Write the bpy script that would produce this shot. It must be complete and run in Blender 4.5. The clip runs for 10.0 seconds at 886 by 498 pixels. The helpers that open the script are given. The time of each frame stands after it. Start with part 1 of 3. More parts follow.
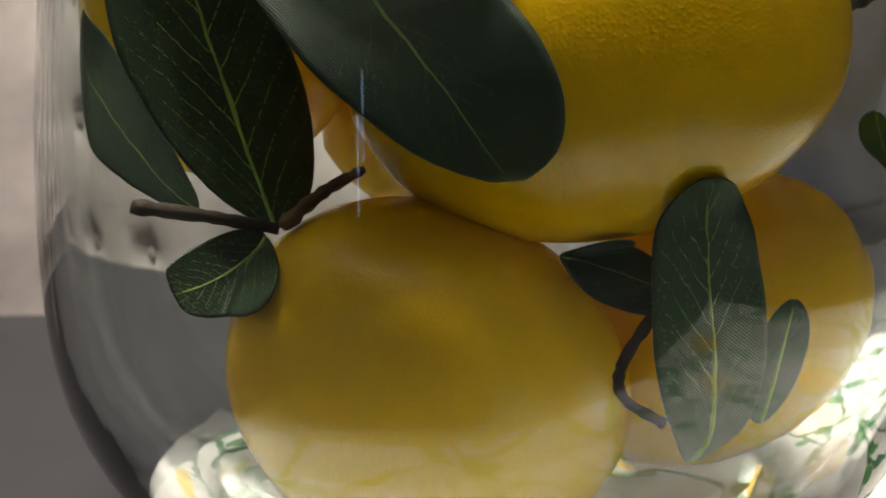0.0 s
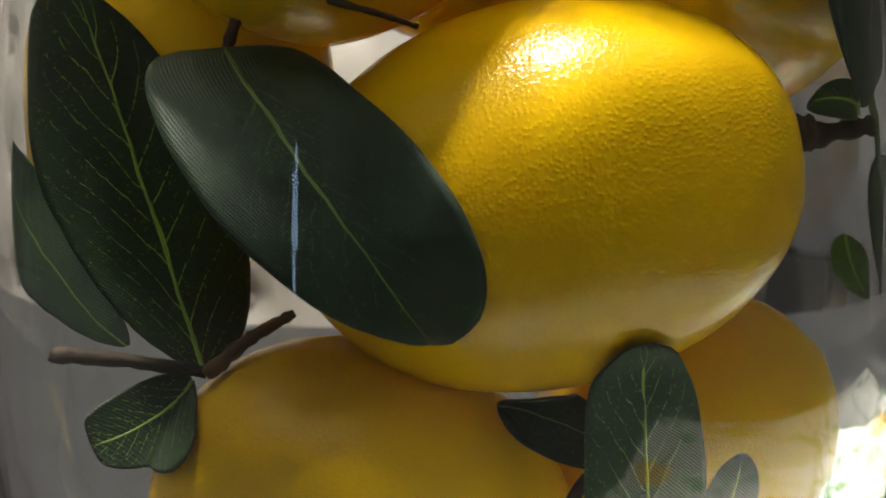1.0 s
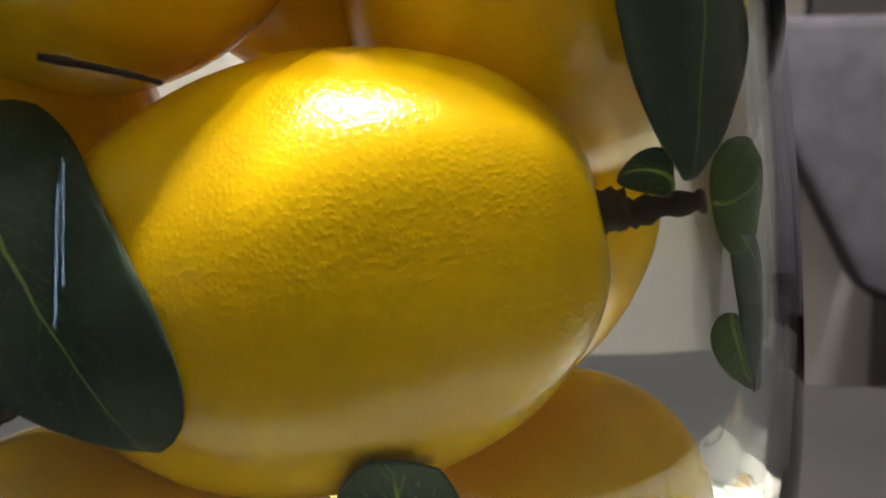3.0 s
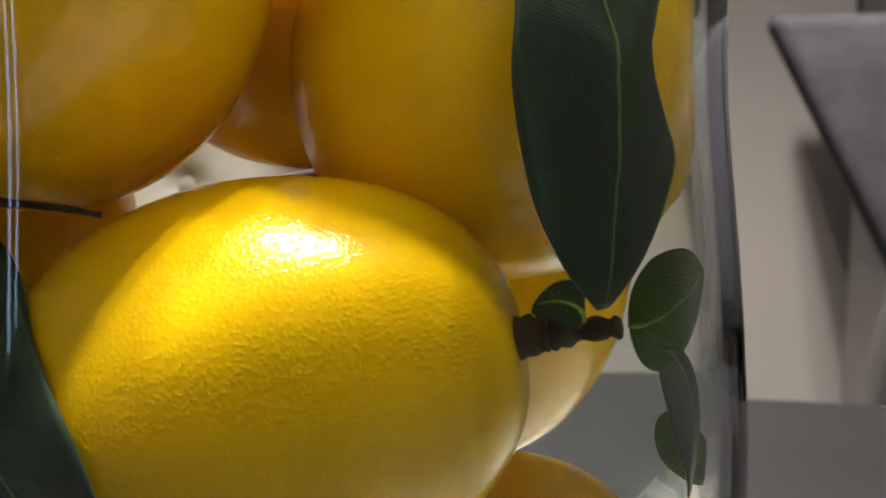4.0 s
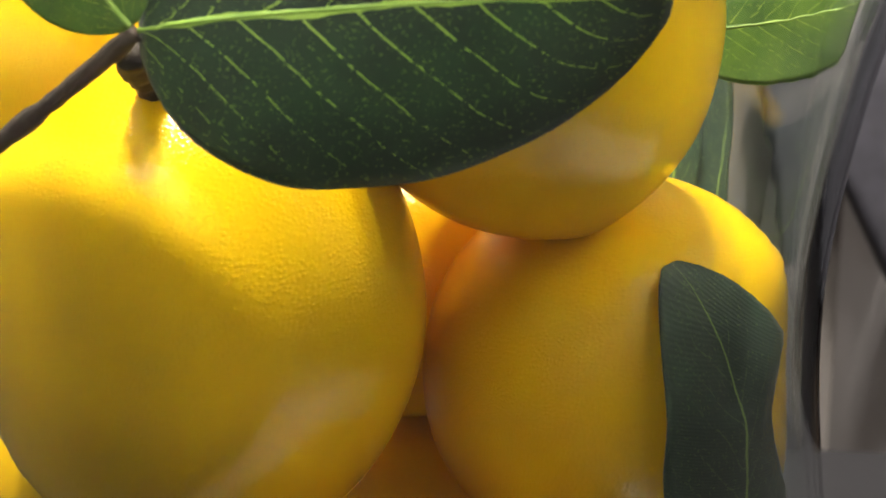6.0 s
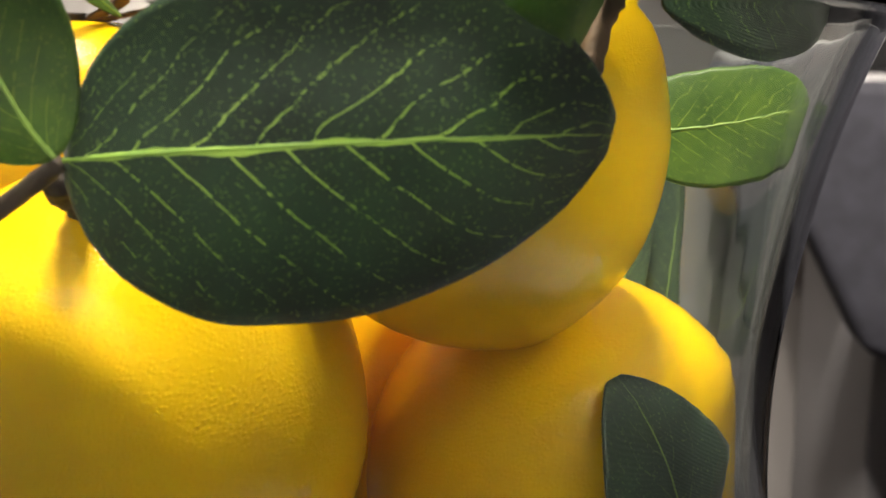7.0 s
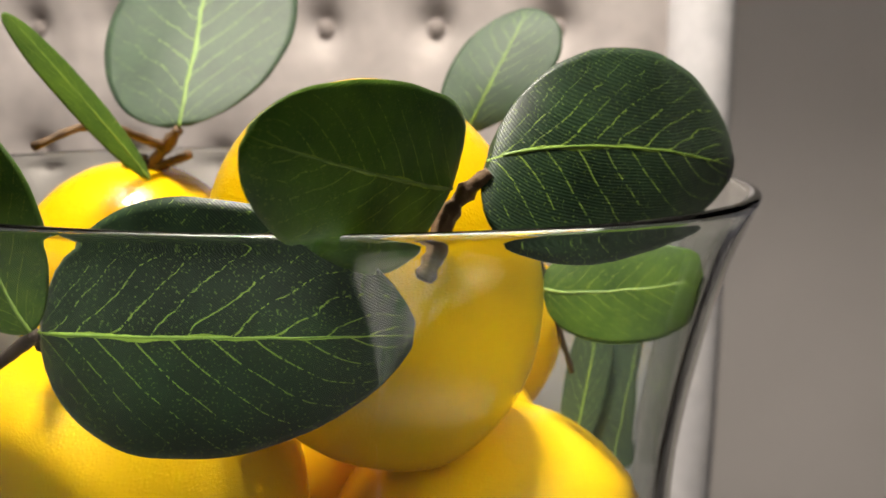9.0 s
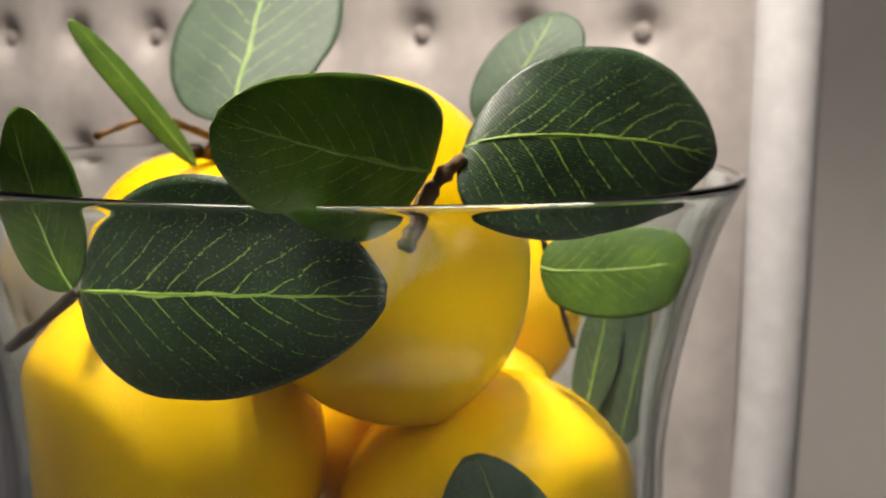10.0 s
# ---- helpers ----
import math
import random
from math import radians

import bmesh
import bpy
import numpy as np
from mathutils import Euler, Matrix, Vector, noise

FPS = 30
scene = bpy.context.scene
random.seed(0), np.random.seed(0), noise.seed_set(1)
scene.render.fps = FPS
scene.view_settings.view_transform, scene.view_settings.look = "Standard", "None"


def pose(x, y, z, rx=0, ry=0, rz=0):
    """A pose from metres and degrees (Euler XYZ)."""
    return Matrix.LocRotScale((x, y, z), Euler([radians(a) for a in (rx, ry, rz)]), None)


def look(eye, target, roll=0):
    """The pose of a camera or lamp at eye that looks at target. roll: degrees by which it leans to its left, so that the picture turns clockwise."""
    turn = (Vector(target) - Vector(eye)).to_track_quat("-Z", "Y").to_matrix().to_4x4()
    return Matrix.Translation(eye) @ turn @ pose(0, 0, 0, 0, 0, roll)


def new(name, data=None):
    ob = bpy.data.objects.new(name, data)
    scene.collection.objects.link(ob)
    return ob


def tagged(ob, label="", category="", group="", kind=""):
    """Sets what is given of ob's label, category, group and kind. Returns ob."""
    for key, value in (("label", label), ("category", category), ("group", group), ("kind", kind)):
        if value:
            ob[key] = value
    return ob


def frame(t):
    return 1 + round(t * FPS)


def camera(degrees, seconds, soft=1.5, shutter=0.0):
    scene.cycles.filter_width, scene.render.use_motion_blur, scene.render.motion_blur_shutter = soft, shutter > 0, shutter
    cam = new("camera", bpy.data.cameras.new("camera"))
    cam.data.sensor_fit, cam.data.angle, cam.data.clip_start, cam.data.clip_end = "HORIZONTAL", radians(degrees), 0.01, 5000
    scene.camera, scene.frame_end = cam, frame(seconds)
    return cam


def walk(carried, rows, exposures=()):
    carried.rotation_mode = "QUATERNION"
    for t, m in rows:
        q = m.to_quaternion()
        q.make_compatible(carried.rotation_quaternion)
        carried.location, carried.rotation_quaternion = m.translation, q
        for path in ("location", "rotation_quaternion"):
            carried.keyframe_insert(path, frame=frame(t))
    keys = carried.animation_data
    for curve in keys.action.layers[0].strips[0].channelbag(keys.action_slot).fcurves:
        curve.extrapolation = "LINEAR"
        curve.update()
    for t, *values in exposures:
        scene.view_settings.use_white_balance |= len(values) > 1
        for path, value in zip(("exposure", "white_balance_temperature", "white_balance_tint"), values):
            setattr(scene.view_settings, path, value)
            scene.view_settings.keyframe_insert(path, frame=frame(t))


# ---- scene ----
cam = camera(43.63, 10.0, soft=1.8)
PATH = [
    (0, (-0.00761, -0.23772, 0.84988), (-0.00946, -0.03919, 0.82571), -1.34),
    (0.5, (0.00021, -0.23277, 0.86324), (-0.00531, -0.03434, 0.83880), -0.91),
    (1, (0.00872, -0.22805, 0.87199), (0.00050, -0.02969, 0.84784), -0.66),
    (1.5, (0.02002, -0.22322, 0.87976), (0.00786, -0.02507, 0.85544), -0.63),
    (2, (0.03336, -0.21576, 0.88023), (0.01569, -0.01801, 0.85605), -0.42),
    (2.5, (0.04476, -0.20690, 0.88038), (0.02204, -0.00962, 0.85665), -0.19),
    (2.7, (0.04884, -0.20357, 0.87977), (0.02426, -0.00653, 0.85587), -0.09),
    (3.8, (0.07223, -0.19964, 0.89707), (0.03590, -0.00505, 0.86853), -0.06),
    (4, (0.07493, -0.20125, 0.90274), (0.03633, -0.00722, 0.87339), -0.25),
    (4.5, (0.07865, -0.21216, 0.92151), (0.03456, -0.01965, 0.88992), -0.83),
    (5, (0.07343, -0.20966, 0.93811), (0.02740, -0.01794, 0.90455), -0.23),
    (5.5, (0.05967, -0.21292, 0.95545), (0.02094, -0.02075, 0.91579), -0.07),
    (5.7, (0.05504, -0.21429, 0.96207), (0.01898, -0.02207, 0.92024), -0.44),
    (6.8, (0.04906, -0.20705, 0.98125), (0.01798, -0.01305, 0.94387), -0.10),
    (7, (0.05459, -0.20691, 0.98222), (0.02554, -0.01238, 0.94599), 0.13),
    (7.5, (0.06996, -0.20647, 0.99150), (0.04096, -0.01165, 0.95677), 0.95),
    (8, (0.08342, -0.21302, 1.00328), (0.04118, -0.02080, 0.96770), 0.79),
    (8.5, (0.09848, -0.22376, 1.00838), (0.04229, -0.03473, 0.97506), 0.70),
    (9, (0.11732, -0.23326, 1.01233), (0.04987, -0.04751, 0.98152), 0.85),
    (9.5, (0.13502, -0.24028, 1.01221), (0.05747, -0.05835, 0.98245), 0.92),
    (10, (0.15169, -0.24652, 1.01058), (0.06382, -0.06937, 0.98063), 0.75),
]
cam.data.dof.use_dof, cam.data.dof.focus_distance, cam.data.dof.aperture_fstop = True, 0.172, 30.0
walk(cam, [(t, look(eye, target, roll)) for t, eye, target, roll in PATH], exposures=[(0.0, 0.08), (1.0, 0.36), (2.5, 0.58), (5.0, 0.54), (7.0, 0.26), (8.0, 0.12), (10.0, 0.04)])

# ---- light ----
world = bpy.data.worlds.new("room_air")
scene.world = world
world.use_nodes = True
world.node_tree.nodes["Background"].inputs[0].default_value = (0.55, 0.53, 0.55, 1)
world.node_tree.nodes["Background"].inputs[1].default_value = 0.2


def lamp(name, kind, m, power, colour, **more):
    data = bpy.data.lights.new(name, kind)
    data.energy, data.color = power, colour
    if "size" in more:
        if kind == "AREA":
            data.shape, data.size = "DISK", more["size"]
        else:
            data.shadow_soft_size = more["size"]
    ob = new(name, data)
    ob.matrix_world = m
    return ob


# a cluster of small warm bulbs hanging over the table
BULBS = [(-0.16, -0.02, 2.0), (-0.04, 0.07, 2.02), (0.06, -0.04, 1.98), (-0.06, -0.10, 2.0)]
for n, place in enumerate(BULBS):
    spot = lamp("bulb_light", "SPOT", pose(*place), 25.0, (1.0, 0.91, 0.78), size=0.022)
    spot.data.spot_size, spot.data.spot_blend = radians(112), 0.5
# added fill with no fitting of its own, lifts the ceiling and ambient light
lamp("fill_light", "POINT", pose(-0.05, -0.02, 2.15), 24.0, (1.0, 0.93, 0.84), size=0.09)

# ---- materials ----


def mat(name):
    m = bpy.data.materials.new(name)
    m.use_nodes = True
    nt = m.node_tree
    return m, nt, nt.nodes["Principled BSDF"]


def node(nt, kind, ins=None, **props):
    n = nt.nodes.new(kind)
    for k, v in props.items():
        if k == "operation":
            n.operation = v
        elif k == "blend_type":
            n.blend_type = v
        elif k == "data_type":
            n.data_type = v
        elif k == "wave_type":
            n.wave_type = v
        elif k == "feature":
            n.feature = v
    for k, v in (ins or {}).items():
        if isinstance(v, bpy.types.NodeSocket):
            nt.links.new(v, n.inputs[k])
        else:
            n.inputs[k].default_value = v
    return n


def ramp(nt, fac, stops):
    r = nt.nodes.new("ShaderNodeValToRGB")
    nt.links.new(fac, r.inputs[0])
    e = r.color_ramp.elements
    while len(e) < len(stops):
        e.new(0.5)
    for el, (p, c) in zip(e, stops):
        el.position, el.color = p, (*c, 1)
    return r.outputs[0]


def coords(nt, out="Object"):
    return nt.nodes.new("ShaderNodeTexCoord").outputs[out]


def bump(nt, bsdf, height, strength, dist):
    b = node(nt, "ShaderNodeBump", {"Height": height, "Strength": strength, "Distance": dist})
    nt.links.new(b.outputs[0], bsdf.inputs["Normal"])


def plain(name, stops, scale, rough, relief=0.0, relief_scale=200.0, dist=0.001, metallic=0.0):
    m, nt, b = mat(name)
    co = coords(nt)
    n = node(nt, "ShaderNodeTexNoise", {"Vector": co, "Scale": scale, "Detail": 5.0})
    nt.links.new(ramp(nt, n.outputs[0], stops), b.inputs["Base Color"])
    b.inputs["Roughness"].default_value = rough
    b.inputs["Metallic"].default_value = metallic
    if relief:
        f = node(nt, "ShaderNodeTexNoise", {"Vector": co, "Scale": relief_scale, "Detail": 3.0})
        bump(nt, b, f.outputs[0], relief, dist)
    return m


def lemon_material():
    m, nt, b = mat("lemon_peel")
    co = coords(nt)
    big = node(nt, "ShaderNodeTexNoise", {"Vector": co, "Scale": 22.0, "Detail": 3.0})
    fine = node(nt, "ShaderNodeTexNoise", {"Vector": co, "Scale": 420.0, "Detail": 2.0})
    mix = node(nt, "ShaderNodeMath", {0: big.outputs[0], 1: 0.8}, operation="MULTIPLY")
    mix = node(nt, "ShaderNodeMath", {0: fine.outputs[0], 1: 0.2, 2: mix.outputs[0]}, operation="MULTIPLY_ADD")
    nt.links.new(ramp(nt, mix.outputs[0], [(0.25, (0.75, 0.41, 0.001)), (0.5, (0.84, 0.51, 0.002)), (0.75, (0.88, 0.56, 0.003))]), b.inputs["Base Color"])
    b.inputs["Roughness"].default_value = 0.18
    b.inputs["Subsurface Weight"].default_value = 0.12
    b.inputs["Subsurface Radius"].default_value = (0.004, 0.002, 0.0005)
    b.inputs["Subsurface Scale"].default_value = 0.6
    pores = node(nt, "ShaderNodeTexVoronoi", {"Vector": co, "Scale": 1350.0})
    pits = node(nt, "ShaderNodeMath", {0: pores.outputs["Distance"], 1: 0.55}, operation="MINIMUM")
    pits = node(nt, "ShaderNodeMath", {0: 1.0, 1: pits.outputs[0]}, operation="SUBTRACT")
    lumps = node(nt, "ShaderNodeTexNoise", {"Vector": co, "Scale": 700.0, "Detail": 2.0})
    h = node(nt, "ShaderNodeMath", {0: lumps.outputs[0], 1: 0.5, 2: pits.outputs[0]}, operation="MULTIPLY_ADD")
    bump(nt, b, h.outputs[0], 0.38, 0.00026)
    return m


def leaf_material(name, dark, mid, vein, back_light, rough=0.42, branch=0.9):
    """Printed cloth leaf: weave, mottling, a pale midrib and branching side veins from the leaf's own coordinates."""
    m, nt, b = mat(name)
    uv = nt.nodes.new("ShaderNodeUVMap").outputs[0]
    co = coords(nt)
    wob = node(nt, "ShaderNodeTexNoise", {"Vector": uv, "Scale": 7.0, "Detail": 4.0})
    wob2 = node(nt, "ShaderNodeTexNoise", {"Vector": co, "Scale": 85.0, "Detail": 6.0, "Roughness": 0.65})
    sep = node(nt, "ShaderNodeSeparateXYZ", {0: uv})
    u, v = sep.outputs[0], sep.outputs[1]

    def ma(op, a, bb, c=None):
        ins = {0: a, 1: bb}
        if c is not None:
            ins[2] = c
        return node(nt, "ShaderNodeMath", ins, operation=op).outputs[0]

    w0 = ma("SUBTRACT", wob.outputs[0], 0.5)
    off = ma("ABSOLUTE", ma("MULTIPLY_ADD", w0, 0.05, ma("SUBTRACT", v, 0.5)), 0.0)
    rib = ma("LESS_THAN", off, ma("MULTIPLY_ADD", u, -0.009, 0.013))
    side = ma("GREATER_THAN", v, 0.5)
    ph = ma("MULTIPLY_ADD", off, -7.0, ma("MULTIPLY", u, 9.5))
    ph = ma("ADD", ph, ma("MULTIPLY", side, 0.45))
    ph = ma("MULTIPLY_ADD", w0, 0.55, ph)
    tri = ma("ABSOLUTE", ma("SUBTRACT", ma("FRACT", ph, 0.0), 0.5), 0.0)
    breakup = node(nt, "ShaderNodeTexNoise", {"Vector": co, "Scale": 1200.0, "Detail": 2.0})
    thick = ma("MULTIPLY_ADD", off, -0.045, 0.031)
    sidev = ma("MULTIPLY", ma("LESS_THAN", tri, thick), ma("GREATER_THAN", breakup.outputs[0], ma("MULTIPLY_ADD", off, 0.32, 0.405)))
    spots = node(nt, "ShaderNodeTexNoise", {"Vector": co, "Scale": 2300.0, "Detail": 1.0})
    speck = ma("GREATER_THAN", spots.outputs[0], 0.665)
    veins = ma("MAXIMUM", rib, ma("MULTIPLY", sidev, branch))
    veins = ma("MAXIMUM", veins, ma("MULTIPLY", speck, 0.32))
    base = ramp(nt, wob2.outputs[0], [(0.3, dark), (0.7, mid)])
    col = node(nt, "ShaderNodeMix", data_type="RGBA")
    nt.links.new(veins, col.inputs[0])
    nt.links.new(base, col.inputs[6])
    col.inputs[7].default_value = (*vein, 1)
    nt.links.new(col.outputs[2], b.inputs["Base Color"])
    b.inputs["Roughness"].default_value = rough
    b.inputs["Specular IOR Level"].default_value = 0.5
    b.inputs["Sheen Weight"].default_value = 0.10
    b.inputs["Sheen Roughness"].default_value = 0.35
    rot = node(nt, "ShaderNodeMapping", {"Vector": co, "Rotation": (0.3, 0.8, 0.5)})
    weave = node(nt, "ShaderNodeTexWave", {"Vector": rot.outputs[0], "Scale": 900.0, "Distortion": 0.4})
    hh = ma("MULTIPLY_ADD", veins, 1.3, ma("MULTIPLY", weave.outputs[1], 0.22))
    hh = ma("MULTIPLY_ADD", wob2.outputs[0], 1.2, hh)
    bump(nt, b, hh, 0.35, 0.0005)
    tr = node(nt, "ShaderNodeBsdfTranslucent")
    nt.links.new(col.outputs[2], tr.inputs[0])
    mx = node(nt, "ShaderNodeMixShader", {0: back_light, 1: b.outputs[0], 2: tr.outputs[0]})
    nt.links.new(mx.outputs[0], nt.nodes["Material Output"].inputs[0])
    return m


def glass_material():
    m, nt, b = mat("clear_glass")
    b.inputs["Base Color"].default_value = (0.94, 0.98, 0.96, 1)
    b.inputs["Roughness"].default_value = 0.0
    b.inputs["IOR"].default_value = 1.46
    b.inputs["Transmission Weight"].default_value = 1.0
    co = coords(nt)
    st = node(nt, "ShaderNodeMapping", {"Vector": co, "Scale": (1, 1, 0.06)})
    n = node(nt, "ShaderNodeTexNoise", {"Vector": st.outputs[0], "Scale": 60.0, "Detail": 2.0})
    bump(nt, b, n.outputs[0], 0.06, 0.0015)
    return m


PEEL = lemon_material()
LEAF_FRONT = leaf_material("cloth_leaf_dark", (0.005, 0.018, 0.007), (0.020, 0.052, 0.019), (0.30, 0.46, 0.06), 0.06)
LEAF_BACK = leaf_material("cloth_leaf_pale", (0.026, 0.054, 0.030), (0.044, 0.090, 0.044), (0.22, 0.36, 0.10), 0.10, 0.6)
LEAF_LIGHT = leaf_material("cloth_leaf_bright", (0.040, 0.105, 0.010), (0.120, 0.230, 0.020), (0.32, 0.46, 0.05), 0.42)
LEAF_DEEP = leaf_material("cloth_leaf_deep", (0.012, 0.030, 0.018), (0.027, 0.060, 0.032), (0.17, 0.27, 0.06), 0.05, 0.55, 0.28)
RIB = plain("midrib_lime", [(0.3, (0.16, 0.28, 0.04)), (0.7, (0.27, 0.42, 0.06))], 300.0, 0.5)
RIB_DIM = plain("midrib_dim", [(0.3, (0.10, 0.17, 0.04)), (0.7, (0.18, 0.27, 0.06))], 300.0, 0.5)
TWIG = plain("twig_brown", [(0.3, (0.055, 0.030, 0.014)), (0.7, (0.17, 0.10, 0.045))], 160.0, 0.75, 0.7, 500.0, 0.0008)
TWIG_DARK = plain("twig_dark", [(0.3, (0.020, 0.013, 0.009)), (0.7, (0.060, 0.038, 0.022))], 160.0, 0.7, 0.6, 500.0, 0.0008)
GLASS = glass_material()
TABLE = plain("table_charcoal", [(0.3, (0.016, 0.016, 0.020)), (0.7, (0.026, 0.026, 0.031))], 14.0, 0.66, 0.25, 300.0, 0.0005)
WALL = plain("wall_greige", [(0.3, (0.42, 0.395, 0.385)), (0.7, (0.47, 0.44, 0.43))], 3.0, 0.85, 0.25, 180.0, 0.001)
# darker copy of WALL for the unseen walls, keeps their glass reflections dim
WALL_DIM = plain("wall_dimmed_grey", [(0.3, (0.20, 0.19, 0.195)), (0.7, (0.25, 0.235, 0.24))], 3.0, 0.85, 0.25, 180.0, 0.001)
CEIL = plain("ceiling_white", [(0.3, (0.74, 0.73, 0.71)), (0.7, (0.80, 0.79, 0.77))], 2.0, 0.9)
FLOOR = plain("floor_dark_oak", [(0.3, (0.045, 0.033, 0.025)), (0.7, (0.085, 0.062, 0.045))], 6.0, 0.5)
LINEN = plain("linen_blush_grey", [(0.3, (0.40, 0.360, 0.350)), (0.7, (0.48, 0.435, 0.42))], 60.0, 0.9, 0.5, 900.0, 0.0008)
PIPING = plain("linen_piping_pale", [(0.3, (0.55, 0.54, 0.56)), (0.7, (0.66, 0.64, 0.66))], 60.0, 0.8, 0.3, 900.0, 0.0008)
BUTTON = plain("button_taupe", [(0.3, (0.22, 0.19, 0.18)), (0.7, (0.30, 0.26, 0.25))], 90.0, 0.8, 0.4, 900.0, 0.0005)
# dark slate of the door, and of the chair shape that replaces a shadow
SLATE = plain("slate_shadow_and_door", [(0.3, (0.045, 0.045, 0.060)), (0.7, (0.075, 0.075, 0.098))], 40.0, 0.85, 0.4, 700.0, 0.0008)
CABINET = plain("cabinet_grey", [(0.3, (0.33, 0.325, 0.345)), (0.7, (0.38, 0.37, 0.39))], 5.0, 0.55, 0.1, 300.0, 0.0004)
SCREEN = plain("screen_black", [(0.3, (0.004, 0.004, 0.005)), (0.7, (0.007, 0.007, 0.008))], 5.0, 0.12)


def cloth_material():
    """White table runner printed with loose green sprigs and yellow fruit."""
    m, nt, b = mat("printed_cloth")
    co = coords(nt)
    n0 = node(nt, "ShaderNodeTexNoise", {"Vector": co, "Scale": 26.0, "Detail": 3.0})
    sc = node(nt, "ShaderNodeVectorMath", {0: n0.outputs[1], "Scale": 0.03}, operation="SCALE")
    warp = node(nt, "ShaderNodeVectorMath", {0: co, 1: sc.outputs[0]}, operation="ADD")
    fruit = node(nt, "ShaderNodeTexVoronoi", {"Vector": warp.outputs[0], "Scale": 15.0})
    stemv = node(nt, "ShaderNodeTexVoronoi", {"Vector": warp.outputs[0], "Scale": 20.0}, feature="DISTANCE_TO_EDGE")
    leafv = node(nt, "ShaderNodeTexVoronoi", {"Vector": warp.outputs[0], "Scale": 48.0})
    isf = node(nt, "ShaderNodeMath", {0: fruit.outputs["Distance"], 1: 0.26}, operation="LESS_THAN").outputs[0]
    iss = node(nt, "ShaderNodeMath", {0: stemv.outputs["Distance"], 1: 0.025}, operation="LESS_THAN").outputs[0]
    isl = node(nt, "ShaderNodeMath", {0: leafv.outputs["Distance"], 1: 0.30}, operation="LESS_THAN").outputs[0]
    near = node(nt, "ShaderNodeMath", {0: stemv.outputs["Distance"], 1: 0.13}, operation="LESS_THAN").outputs[0]
    isl = node(nt, "ShaderNodeMath", {0: isl, 1: near}, operation="MULTIPLY").outputs[0]
    last = (0.80, 0.80, 0.78, 1)
    for fac, c in ((isl, (0.10, 0.30, 0.10, 1)), (iss, (0.08, 0.20, 0.10, 1)), (isf, (0.80, 0.50, 0.08, 1))):
        mx = node(nt, "ShaderNodeMix", data_type="RGBA")
        nt.links.new(fac, mx.inputs[0])
        if isinstance(last, tuple):
            mx.inputs[6].default_value = last
        else:
            nt.links.new(last, mx.inputs[6])
        mx.inputs[7].default_value = c
        last = mx.outputs[2]
    nt.links.new(last, b.inputs["Base Color"])
    b.inputs["Roughness"].default_value = 0.9
    w = node(nt, "ShaderNodeTexNoise", {"Vector": co, "Scale": 1500.0})
    bump(nt, b, w.outputs[0], 0.3, 0.0004)
    return m


CLOTH = cloth_material()
m_, nt_, b_ = mat("daylight_sky")
b_.inputs["Base Color"].default_value = (0, 0, 0, 1)
b_.inputs["Emission Color"].default_value = (0.45, 0.65, 1.0, 1)
b_.inputs["Emission Strength"].default_value = 4.5
DAY = m_
m_, nt_, b_ = mat("bulb_glow")
b_.inputs["Emission Color"].default_value = (1.0, 0.86, 0.68, 1)
b_.inputs["Emission Strength"].default_value = 60.0
BULB = m_

# ---- helpers ----
UNIT, TABLE_Z, FOOT, TOP_Z = 0.115, 0.75, 0.13, 0.7462


def at(p):
    """From the vase's own units (axis at the origin) to metres."""
    return Vector((p[0] * UNIT, p[1] * UNIT, TABLE_Z + (p[2] - FOOT) * UNIT))


def link_mesh(name, bm, material, smooth=True):
    me = bpy.data.meshes.new(name)
    bmesh.ops.recalc_face_normals(bm, faces=bm.faces)
    bm.to_mesh(me)
    bm.free()
    me.materials.append(material)
    if smooth:
        me.polygons.foreach_set("use_smooth", [True] * len(me.polygons))
    return new(name, me)


def part(name, bm, material, parent, label="", smooth=True):
    ob = link_mesh(name, bm, material, smooth)
    ob.parent = parent
    if parent is not None:
        ob.matrix_parent_inverse = parent.matrix_basis.inverted()
    if label:
        tagged(ob, label=label)
    return ob


def empty(name, place):
    ob = new(name)
    ob.matrix_basis = pose(*place)
    return ob


def box_bm(lo, hi, bevel=0.0, seg=2):
    bm = bmesh.new()
    bmesh.ops.create_cube(bm, size=1)
    lo, hi = Vector(lo), Vector(hi)
    for v in bm.verts:
        v.co = Vector([lo[i] + (hi[i] - lo[i]) * (v.co[i] + 0.5) for i in range(3)])
    if bevel:
        bmesh.ops.bevel(bm, geom=bm.edges[:], offset=bevel, segments=seg, affect="EDGES", profile=0.5)
    return bm


def lathe_bm(profile, n=96):
    bm = bmesh.new()
    rings = []
    for r, z in profile:
        if r < 1e-6:
            rings.append([bm.verts.new((0, 0, z))])
        else:
            rings.append([bm.verts.new((r * math.cos(2 * math.pi * k / n), r * math.sin(2 * math.pi * k / n), z)) for k in range(n)])
    for a, b in zip(rings, rings[1:]):
        for k in range(n):
            j = (k + 1) % n
            if len(a) == 1:
                bm.faces.new((a[0], b[j], b[k]))
            elif len(b) == 1:
                bm.faces.new((a[k], a[j], b[0]))
            else:
                bm.faces.new((a[k], a[j], b[j], b[k]))
    return bm


